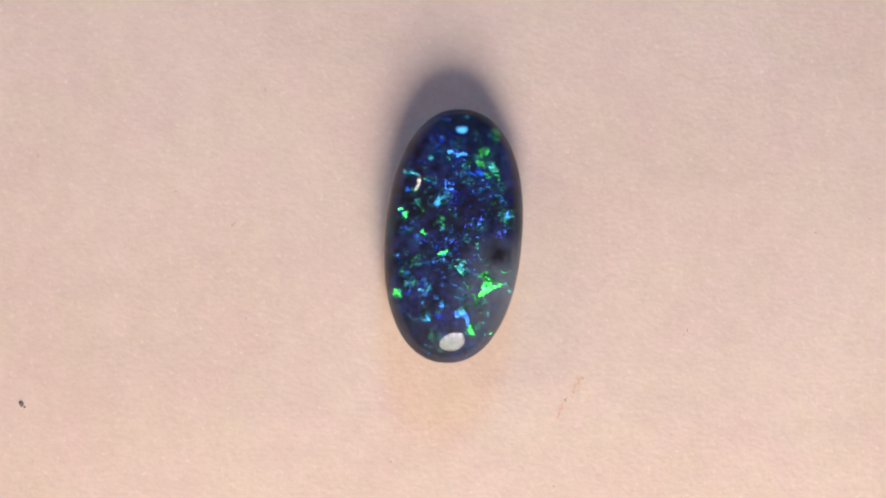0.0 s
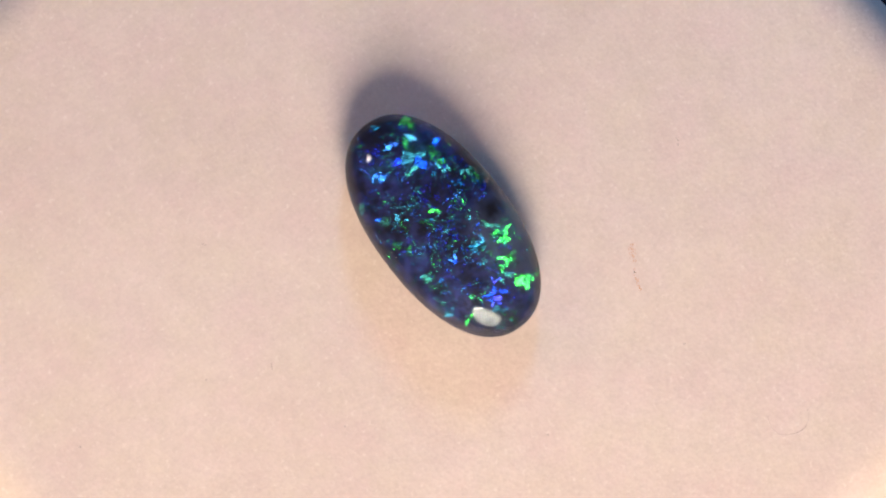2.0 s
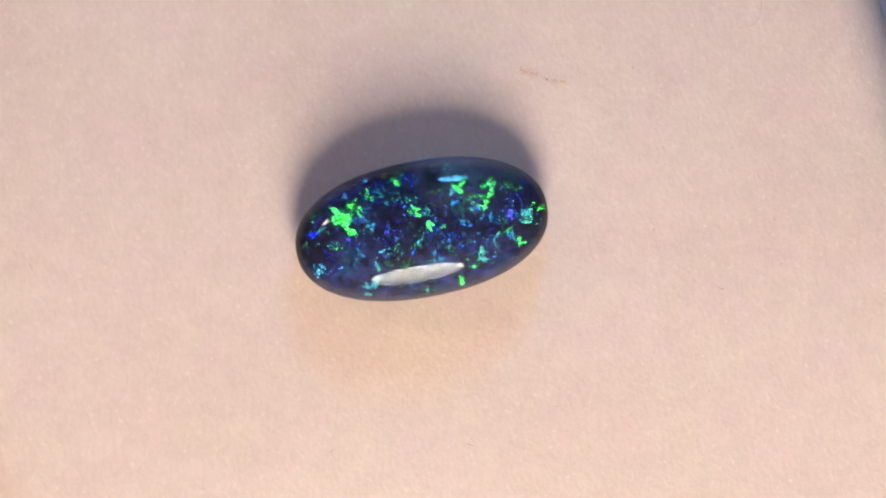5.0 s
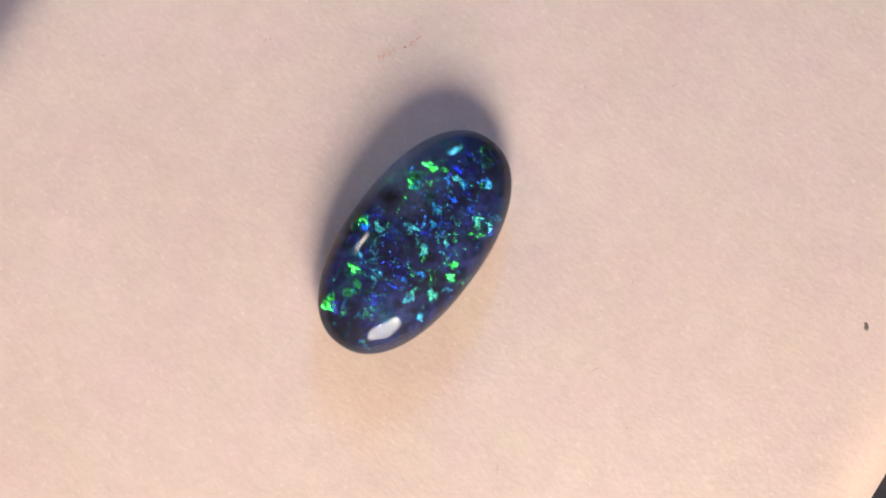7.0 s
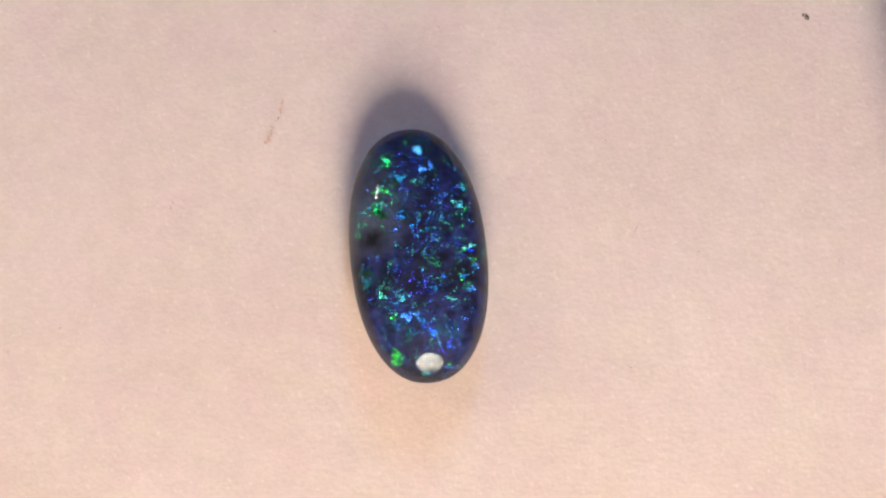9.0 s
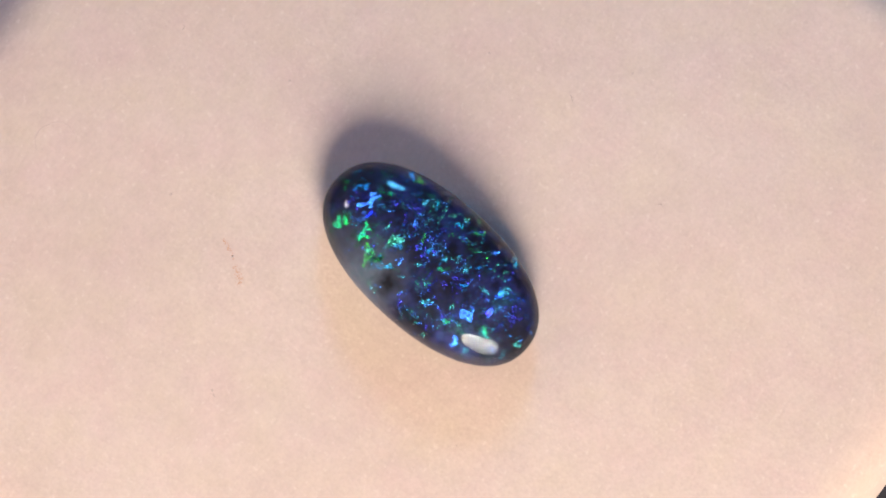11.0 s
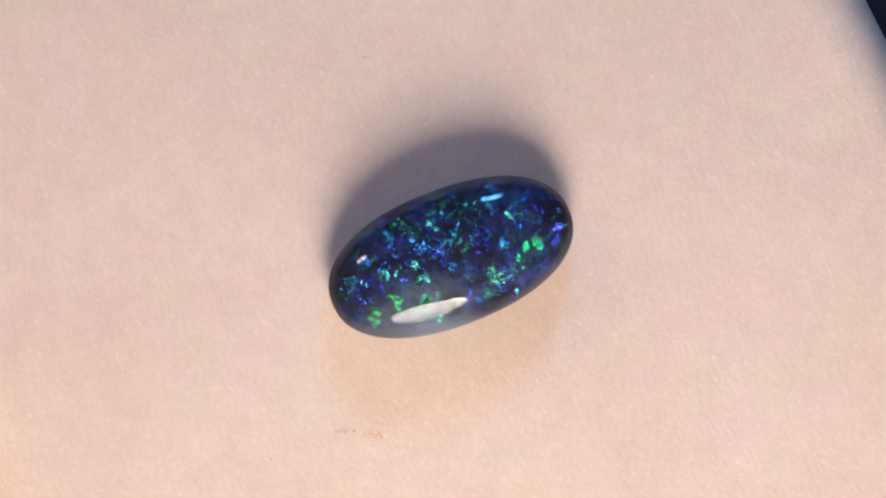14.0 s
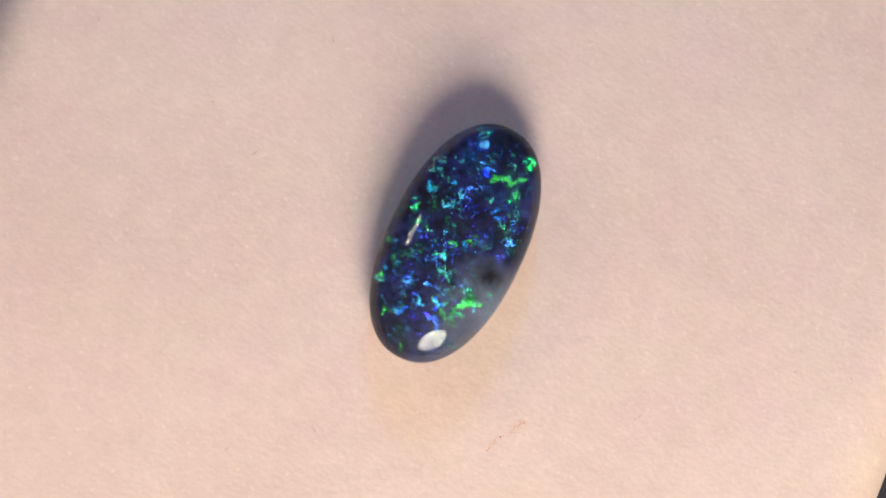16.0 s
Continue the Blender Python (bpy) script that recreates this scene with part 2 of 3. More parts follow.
def build_table():
    bm = bmesh.new()
    bmesh.ops.create_grid(bm, x_segments=8, y_segments=8, size=0.8)
    bmesh.ops.solidify(bm, geom=bm.faces[:], thickness=0.03)
    ob = part("table_top", bm, TABLE, None)
    ob.location = (0, 0, -0.03 if max(v.co.z for v in ob.data.vertices) > 0.001 else 0)
    return tagged(ob, "dark matt table top under the turntable", "table", kind="structure")


def build_turntable():
    root = tagged(new("turntable"), "small round turntable with a dark felt top", "turntable")
    r = 0.052

    def ring(rad, z):
        return lambda a: (rad * math.cos(a), rad * math.sin(a), z)
    bm = bmesh.new()
    loops = lathe(bm, [ring(r - 0.0012, 0.004), ring(r, 0.0046), ring(r, 0.0105), ring(r - 0.0008, 0.0112)])
    bm.faces.new(loops[0][::-1])
    bm.faces.new(loops[-1])
    part("platter", bm, PLATTER, root, "dark felt platter")
    bm = bmesh.new()
    loops = lathe(bm, [ring(0.034, 0.0), ring(0.035, 0.0006), ring(0.035, 0.0040), ring(0.033, 0.0044)], 64)
    bm.faces.new(loops[0][::-1])
    bm.faces.new(loops[-1])
    part("base", bm, TABLE, root, "black base")
    return root


HALF, ROLL, THICK = 26.0 * MM, 3.8 * MM, 8.7 * MM


def pad_height(x, y):
    """Height of the pad's skin over its flat top, rolled down at its four sides."""
    z = 0.05 * MM * noise.noise(Vector((x * 160, y * 160, 1.7)))
    z += 0.022 * MM * noise.noise(Vector((x * 520, y * 520, 4.1)))
    qx, qy = max(0.0, abs(x) - (HALF - ROLL)), max(0.0, abs(y) - (HALF - ROLL))
    q = min(1.0, math.hypot(qx, qy) / ROLL)
    return z * (1 - q) - 0.75 * ROLL * (1 - math.sqrt(max(0.0, 1 - q ** 2.6)))


def build_pad():
    root = tagged(new("display_pad"), "square cream suede display pad with softly rolled edges", "pad")
    root.location = (0, 0, PAD_TOP)
    n = 180
    bm = bmesh.new()
    grid = []
    for i in range(n + 1):
        row = []
        for j in range(n + 1):
            u, v = 2 * i / n - 1, 2 * j / n - 1
            # finer steps towards the rolled sides
            x = HALF * math.sin(u * 1.35) / math.sin(1.35)
            y = HALF * math.sin(v * 1.35) / math.sin(1.35)
            qx, qy = max(0.0, abs(x) - (HALF - ROLL)), max(0.0, abs(y) - (HALF - ROLL))
            h = math.hypot(qx, qy)
            big = max(qx, qy)
            if h > 1e-9:
                k = big / h
                x -= math.copysign(qx * (1 - k), x)
                y -= math.copysign(qy * (1 - k), y)
            row.append(bm.verts.new((x, y, pad_height(x, y))))
        grid.append(row)
    for i in range(n):
        for j in range(n):
            bm.faces.new((grid[i][j], grid[i + 1][j], grid[i + 1][j + 1], grid[i][j + 1]))
    edge = [grid[i][0] for i in range(n + 1)] + [grid[n][j] for j in range(1, n + 1)]
    edge += [grid[i][n] for i in range(n - 1, -1, -1)] + [grid[0][j] for j in range(n - 1, 0, -1)]
    low = [bm.verts.new((v.co.x * 0.995, v.co.y * 0.995, -THICK - 0.0001)) for v in edge]
    for i in range(len(edge)):
        j = (i + 1) % len(edge)
        bm.faces.new((edge[j], edge[i], low[i], low[j]))
    bm.faces.new(low[::-1])
    smooth(part("cushion", bm, SUEDE, root, "cream suede cushion"))

    # rust-brown smears: loose flecks rubbed into the nap
    for x0, y0, x1, y1, wide, count in ((7.45, -6.7, 6.95, -7.5, 0.19, 50), (6.72, -7.75, 6.45, -8.15, 0.05, 9), (6.45, -8.2, 6.2, -8.8, 0.10, 26)):
        bm = bmesh.new()
        d = Vector((x1 - x0, y1 - y0, 0))
        side = Vector((-d.y, d.x, 0)).normalized()
        for i in range(count):
            at = Vector((x0, y0, 0)) + d * random.random() + side * random.gauss(0, wide * 0.5)
            lie = math.atan2(d.y, d.x) + random.gauss(0, 0.5)
            long, short = random.uniform(0.03, 0.085), random.uniform(0.012, 0.035)
            ring = []
            for k in range(6):
                a = math.pi / 3 * k
                u, v = long * math.cos(a) * random.uniform(0.6, 1), short * math.sin(a) * random.uniform(0.6, 1)
                px, py = (at.x + u * math.cos(lie) - v * math.sin(lie)) * MM, (at.y + u * math.sin(lie) + v * math.cos(lie)) * MM
                ring.append(bm.verts.new((px, py, pad_height(px, py) + (0.008 + 0.0002 * i) * MM)))
            bm.faces.new(ring)
        part("stain", bm, RUST, root, "rust-brown smear")
    return root


def stone_rim(a, scale=1.0):
    """The stone's outline: a slightly squared oval."""
    c, s = math.cos(a), math.sin(a)
    k = (abs(c) ** 2.22 + abs(s) ** 2.22) ** (-1 / 2.22)
    return 3.53 * MM * c * k * scale, 6.58 * MM * s * k * scale


PIT = (2.2, -0.9)
GIRDLE, CROWN = 0.95 * MM, 3.6 * MM


def dome_z(q, drop=0.0):
    return GIRDLE + (CROWN - drop - GIRDLE) * math.sqrt(max(0.0, 1 - q ** 2.1))


def stone_mesh(scale, drop, closed):
    bm = bmesh.new()
    rings = []

    def ring(q, z):
        return lambda a: (*stone_rim(a, q * scale), z)
    if closed:
        for q, z in ((0.80, 0.0), (0.90, 0.06 * MM), (0.96, 0.22 * MM), (0.99, 0.45 * MM)):
            rings.append(ring(q, z))
    steps = 40
    for i in range(steps):
        f = math.pi / 2 * i / steps
        q = math.cos(f)
        rings.append(ring(q, dome_z(q, drop)))
    loops = lathe(bm, rings, 128)
    peak = bm.verts.new((0, 0, CROWN - drop))
    last = loops[-1]
    for i in range(len(last)):
        bm.faces.new((last[i], last[(i + 1) % len(last)], peak))
    if closed:
        bm.faces.new(loops[0][::-1])
    return bm


def core_point(x, y):
    """Height on the dark body under the polish, and how near the rim (0 to 1)."""
    a = math.atan2(y / 6.5, x / 3.42)
    rx, ry = stone_rim(a, 0.985)
    q = math.hypot(x * MM, y * MM) / max(1e-9, math.hypot(rx, ry))
    return dome_z(min(q, 0.999), 0.28 * MM), q


def in_pit(x, y):
    """The bare dark pit at one side of the stone, ragged at its margin."""
    return math.hypot(x - PIT[0], (y - PIT[1]) * 0.8) < 0.62 + 0.35 * noise.noise(Vector((x * 3, y * 3, 0.4)))


def splinter(bm, corners, at, normal):
    """One thin plate of a colour sheet over a small uneven cell, tilted to its own normal."""
    vs = [bm.verts.new((x, y, at.z - (normal.x * (x - at.x) + normal.y * (y - at.y)) / normal.z)) for x, y in corners]
    bm.faces.new(vs)


def colour_sheet(x, y, size, seconds):
    """A patch of colour: a few angular shards that overlap, each made of small tilted plates side by side."""
    bm = bmesh.new()
    step = 0.045
    n = int(2.4 * size / step) + 1
    turn = radians(random.gauss(-18, 32))
    ct, st = math.cos(turn), math.sin(turn)
    k = random.uniform(0, 90)
    grow = size * (1.35 if 1.5 < seconds < 7.5 else 1.1)
    shards = []
    for i in range(3 + int(size * 7)):
        lie = radians(random.gauss(0, 38))
        shards.append((random.gauss(0, 0.55) * grow, random.gauss(0, 0.34) * grow, math.cos(lie), math.sin(lie),
                       random.uniform(0.25, 0.85) * grow, random.uniform(0.10, 0.36) * grow, random.uniform(-0.5, 0.5), random.gauss(0, 4)))
    jig = {}

    def corner(i, j):
        if (i, j) not in jig:
            jig[i, j] = ((x + (i + random.uniform(-0.42, 0.42)) * step) * MM, (y + (j + random.uniform(-0.42, 0.42)) * step) * MM)
        return jig[i, j]

    def owner(u, v):
        for cu, cv, c, s, long, short, skew, dip in shards:
            p, q = (u - cu) * c + (v - cv) * s, (v - cv) * c - (u - cu) * s
            p, q = abs(p - skew * q) / long, abs(q) / short
            nick = 0.28 * noise.noise(Vector((u * 9, v * 9, k)))
            if max(p, q, (p + q) / 1.4) < 1 + nick:
                return dip
        return None
    for i in range(-n, n):
        for j in range(-n, n):
            dx, dy = (i + 0.5) * step, (j + 0.5) * step
            u, v = dx * ct + dy * st, dy * ct - dx * st
            dip = owner(u, v)
            if dip is None:
                continue
            z, q = core_point(x + dx, y + dy)
            if q > 0.985 or in_pit(x + dx, y + dy):
                continue
            lean = 31 + dip + 8 * noise.noise(Vector((dx * 3.5, dy * 3.5, k + 9)))
            c4 = [corner(i, j), corner(i + 1, j), corner(i + 1, j + 1), corner(i, j + 1)]
            at = Vector(((x + dx) * MM, (y + dy) * MM, z + random.uniform(0.05, 0.09) * MM))
            if random.random() < 0.5:
                splinter(bm, c4, at, facing(seconds, lean, 2))
            else:
                splinter(bm, c4[:3], at, facing(seconds, lean, 2.5))
                splinter(bm, [c4[0], c4[2], c4[3]], at, facing(seconds, lean, 2.5))
    return bm


def facing(seconds, lean, jitter):
    """A plate's normal in the stone's space, so that it mirrors the warm lamp at that moment."""
    a = radians(-83 - (85 - 90) - SPIN * seconds)
    a += radians(random.gauss(0, jitter))
    z = radians(lean + random.gauss(0, jitter * 0.5))
    return Vector((math.sin(z) * math.cos(a), math.sin(z) * math.sin(a), math.cos(z)))


# patches of colour in the stone: x, y, radius in millimetres, hue; in each list those that flash together
FLASH_0 = [(2.0, -2.4, 0.46, 0), (0.4, -1.8, 0.33, 1), (-2.5, -3.2, 0.24, 0), (2.9, -2.5, 0.22, 1), (-2.6, 0.8, 0.22, 0), (-1.7, -0.1, 0.13, 0), (1.7,
    3.5, 0.26, 1), (-1.6, 3.7, 0.15, 1), (-0.2, 4.0, 0.26, 3), (-0.6, 2.5, 0.27, 3), (-2.6, 2.9, 0.24, 2), (-1.0, 1.5, 0.26, 2), (2.7, 1.1, 0.22, 3),
    (-0.5, -1.1, 0.20, 0), (-1.2, -2.9, 0.27, 2), (0.6, -4.2, 0.31, 3), (-1.1, -4.4, 0.20, 2), (1.0, -5.0, 0.15, 2), (-0.4, -3.7, 0.16, 3), (1.9,
    -3.9, 0.16, 1)]
FLASH_20 = [(0.6, 3.5, 0.40, 2), (-1.2, 3.9, 0.24, 3), (0.2, 4.7, 0.27, 3), (1.7, 2.2, 0.22, 1), (0.4, 3.1, 0.22, 1), (-0.2, 0.8, 0.18, 0), (1.3,
    -3.2, 0.18, 0), (1.3, -4.8, 0.29, 0), (2.1, -2.4, 0.35, 0), (0.7, -1.8, 0.24, 2), (-2.5, -1.6, 0.20, 1), (0.8, -4.1, 0.24, 1), (-0.3, -4.6, 0.26,
    4), (-0.8, -1.7, 0.16, 3), (1.1, -0.6, 0.13, 2), (-2.5, -3.8, 0.15, 2), (-2.0, -4.6, 0.15, 0), (-1.5, 1.6, 0.26, 2), (2.5, 1.4, 0.24, 1)]
FLASH_45 = [(1.1, 4.0, 0.37, 0), (1.7, 3.5, 0.33, 0), (2.0, 2.4, 0.27, 0), (1.4, -3.7, 0.33, 0), (0.6, -3.3, 0.35, 0), (1.7, -2.1, 0.26, 0), (0.9,
    0.4, 0.27, 0), (-0.2, -0.5, 0.26, 0), (-1.4, -3.5, 0.24, 1), (-1.7, -4.7, 0.20, 0), (-0.5, -5.3, 0.37, 1), (-0.1, -6.0, 0.13, 0), (-1.3, 5.5,
    0.26, 2), (-2.3, 2.7, 0.24, 1), (-2.6, 3.4, 0.24, 1), (-0.2, -4.5, 0.18, 4), (-1.0, 2.0, 0.22, 2), (1.3, -1.8, 0.22, 2), (-3.1, -1.4, 0.16, 0),
    (0.6, -2.5, 0.24, 1)]
FLASH_70 = [(1.4, -3.5, 0.33, 0), (1.8, -2.1, 0.26, 0), (0.1, -3.7, 0.18, 1), (-2.0, -2.6, 0.31, 1), (-2.6, -2.7, 0.16, 1), (2.6, 0.8, 0.24, 0), (1.9,
    0.7, 0.22, 1), (0.6, -0.3, 0.26, 1), (1.9, 2.3, 0.20, 2), (1.6, 3.1, 0.24, 0), (1.7, 5.2, 0.27, 0), (-1.5, 2.6, 0.24, 1), (-2.4, 1.7, 0.29, 1),
    (-2.5, 3.0, 0.18, 2), (-2.4, 0.2, 0.24, 0), (-0.7, 0.2, 0.26, 1), (-1.4, -0.5, 0.20, 1), (-1.3, -4.3, 0.26, 2), (-2.9, -2.6, 0.16, 4), (0.4, 2.6,
    0.22, 2)]
FLASH_80 = [(1.7, -3.4, 0.27, 0), (0.5, -3.3, 0.29, 4), (-0.1, -3.7, 0.18, 1), (-2.6, -2.7, 0.16, 1), (-2.1, -2.3, 0.18, 1), (0.5, -0.1, 0.20, 1),
    (-1.0, -0.5, 0.11, 0), (-0.2, -1.1, 0.11, 0), (-2.3, 0.0, 0.18, 0), (-2.7, 0.6, 0.16, 0), (-1.4, 2.5, 0.18, 1), (1.8, 5.0, 0.31, 0), (1.5, 2.9,
    0.11, 0), (-2.3, 1.8, 0.33, 1), (1.2, 2.1, 0.33, 2), (-0.2, 3.7, 0.26, 4), (-1.0, -4.4, 0.16, 3), (-1.0, 5.7, 0.11, 0), (2.2, 2.0, 0.22, 1)]
FLASH_110 = [(-0.1, -4.2, 0.33, 3), (-0.6, -4.3, 0.31, 3), (0.5, -2.1, 0.33, 1), (1.7, -2.6, 0.22, 0), (-0.8, -1.9, 0.16, 3), (-2.1, -2.3, 0.26, 2),
    (-2.5, -0.7, 0.20, 0), (-2.7, -0.1, 0.20, 0), (-1.1, 3.7, 0.29, 2), (1.0, 3.1, 0.37, 3), (-0.1, 3.9, 0.26, 4), (1.1, 2.3, 0.16, 1), (1.7, 1.2,
    0.24, 2), (1.2, -1.2, 0.13, 3), (2.2, 3.6, 0.26, 3), (0.2, 6.0, 0.20, 1), (-0.5, 0.5, 0.13, 2), (-2.5, 2.1, 0.16, 3), (0.3, -2.8, 0.18, 1)]
FLASH_132 = [(-0.3, -3.6, 0.26, 1), (-0.3, -2.7, 0.15, 1), (-1.3, -4.1, 0.16, 2), (0.7, -2.0, 0.27, 1), (1.1, -3.4, 0.15, 0), (1.3, 5.0, 0.35, 4),
    (0.8, 5.8, 0.16, 2), (-1.2, 3.8, 0.22, 2), (1.6, 1.4, 0.31, 1), (-2.8, -1.9, 0.27, 1), (-2.9, -0.1, 0.22, 0), (-2.1, 3.2, 0.16, 1), (-0.9, -1.3,
    0.18, 3), (0.3, 2.5, 0.20, 3), (-1.7, -0.4, 0.16, 1)]
FLASH_150 = [(-1.4, -0.2, 0.11, 0), (-2.4, -0.4, 0.15, 1), (-0.4, -3.6, 0.22, 1), (-1.2, -4.1, 0.16, 3), (0.6, 2.5, 0.18, 1), (1.9, 1.7, 0.31, 1),
    (0.9, 4.2, 0.27, 1), (-0.9, 3.3, 0.18, 1), (0.6, 5.7, 0.18, 3), (-2.5, 3.2, 0.15, 3), (-2.7, -1.7, 0.18, 2), (-0.2, -1.9, 0.20, 1), (2.8, -1.8,
    0.27, 2), (-1.3, -2.8, 0.26, 3), (-0.4, 0.6, 0.22, 1)]
FLASH_10 = [(1.9, -2.4, 0.30, 0), (2.5, -2.5, 0.24, 1), (1.3, -3.1, 0.16, 0), (1.2, -4.8, 0.22, 0), (0.6, -4.0, 0.30, 1), (1.7, -4.4, 0.21, 1), (0.8,
    -1.9, 0.26, 2), (0.2, -1.4, 0.21, 2), (-0.5, -1.1, 0.21, 1), (1.6, 2.4, 0.21, 1), (2.7, 1.2, 0.24, 1), (-0.2, 4.0, 0.27, 3), (-0.9, 4.8, 0.18, 3),
    (1.4, 3.6, 0.29, 2), (0.2, 3.3, 0.24, 2), (0.8, 4.0, 0.24, 1), (-0.7, 0.5, 0.18, 0), (-1.1, 1.3, 0.14, 3), (-0.6, 1.9, 0.24, 1), (-2.6, 0.1, 0.18,
    4), (-2.1, 1.4, 0.21, 2), (-2.4, 2.0, 0.27, 1), (-2.4, -3.2, 0.19, 1), (1.1, -0.5, 0.14, 1)]
FLASH_30 = [(1.0, 4.4, 0.30, 0), (1.8, 2.6, 0.27, 0), (2.4, 3.1, 0.14, 0), (1.0, -3.5, 0.29, 0), (1.6, -3.6, 0.19, 0), (1.5, -4.7, 0.29, 0), (2.2,
    -2.1, 0.40, 1), (1.7, -1.6, 0.24, 1), (-0.2, -0.5, 0.21, 1), (0.5, -1.7, 0.19, 1), (0.1, 0.6, 0.16, 0), (0.7, 3.2, 0.24, 1), (-1.0, 3.7, 0.22, 3),
    (-0.2, 2.1, 0.19, 2), (-1.6, 2.2, 0.24, 2), (-2.3, -0.2, 0.16, 1), (-2.3, -1.6, 0.19, 1), (-2.5, -3.7, 0.21, 2), (0.4, -3.9, 0.21, 4), (-0.4,
    -5.2, 0.24, 2), (-2.7, 3.3, 0.24, 1), (1.1, 0.6, 0.13, 0), (-0.4, 0.5, 0.19, 1), (-1.9, 0.7, 0.13, 2)]
FLASH_120 = [(0.6, -2.1, 0.35, 1), (1.6, -2.7, 0.27, 0), (-0.4, -4.2, 0.24, 3), (-1.4, -4.2, 0.21, 1), (-2.8, -0.4, 0.30, 0), (-2.5, 2.0, 0.19, 3),
    (-1.2, 3.8, 0.26, 2), (-0.0, 3.9, 0.22, 4), (0.9, 4.3, 0.32, 2), (1.2, 5.0, 0.24, 3), (1.0, 5.8, 0.24, 2), (-0.8, 0.9, 0.18, 2), (1.6, 1.4, 0.24,
    3), (1.1, 0.5, 0.24, 1), (0.6, -0.4, 0.24, 2), (1.1, -1.2, 0.19, 3), (3.0, 2.1, 0.18, 1), (2.3, 4.3, 0.21, 1), (0.2, 6.0, 0.14, 0), (-0.8, 1.6,
    0.18, 2), (-0.7, 2.9, 0.19, 2), (1.7, -0.7, 0.21, 2), (-2.1, 3.1, 0.14, 1)]
FLASH_140 = [(-0.3, -3.5, 0.26, 1), (-0.2, -3.0, 0.16, 1), (-1.2, -4.1, 0.16, 3), (-0.2, -2.0, 0.21, 1), (0.6, -1.6, 0.19, 1), (-1.4, -0.3, 0.14, 1),
    (0.6, 2.5, 0.19, 2), (1.7, 1.8, 0.24, 1), (2.2, 1.9, 0.18, 0), (0.7, 5.5, 0.27, 4), (-2.6, 3.0, 0.27, 3), (0.4, -2.7, 0.18, 4), (-1.4, -1.7, 0.16,
    3), (-1.1, 0.7, 0.14, 3), (-0.9, 3.3, 0.19, 1), (-2.7, -1.9, 0.21, 1), (-2.0, -0.5, 0.19, 1), (2.9, 2.4, 0.18, 2), (-1.0, -1.2, 0.14, 3), (0.7,
    4.4, 0.21, 2), (-0.3, -4.7, 0.21, 2), (-2.3, 0.3, 0.14, 1)]
FLASH_160 = [(1.7, -2.2, 0.24, 0), (2.3, -2.7, 0.19, 2), (0.7, -3.4, 0.29, 1), (-0.3, -3.6, 0.22, 2), (-1.2, -4.5, 0.21, 2), (0.5, -4.1, 0.21, 4),
    (-2.6, -3.4, 0.22, 0), (1.0, 3.9, 0.21, 0), (0.9, 4.6, 0.18, 0), (0.7, 2.6, 0.16, 1), (1.7, 1.7, 0.22, 1), (-0.3, -1.1, 0.22, 2), (-1.5, -0.2,
    0.13, 0), (-2.7, 0.7, 0.14, 0), (-1.8, 3.7, 0.14, 1), (-2.7, 2.7, 0.18, 1), (-0.4, 2.6, 0.21, 3), (-0.7, 2.1, 0.18, 2), (-1.4, 1.3, 0.19, 2),
    (-1.4, -2.7, 0.21, 3), (-0.3, -2.7, 0.19, 3), (2.5, 1.0, 0.21, 3), (0.1, -1.7, 0.27, 1)]
FLASHES = [(5.7, FLASH_45[::5] + FLASH_70[1::2]), (9.4, FLASH_80[::2] + FLASH_110[1::2]), (1.0, FLASH_10), (3.0, FLASH_30), (12.0, FLASH_120), (14.0, FLASH_140), (16.0, FLASH_160),
           (0.0, FLASH_0), (2.0, FLASH_20), (4.5, FLASH_45), (7.0, FLASH_70), (8.0, FLASH_80), (11.0, FLASH_110), (13.2, FLASH_132), (15.0, FLASH_150)]


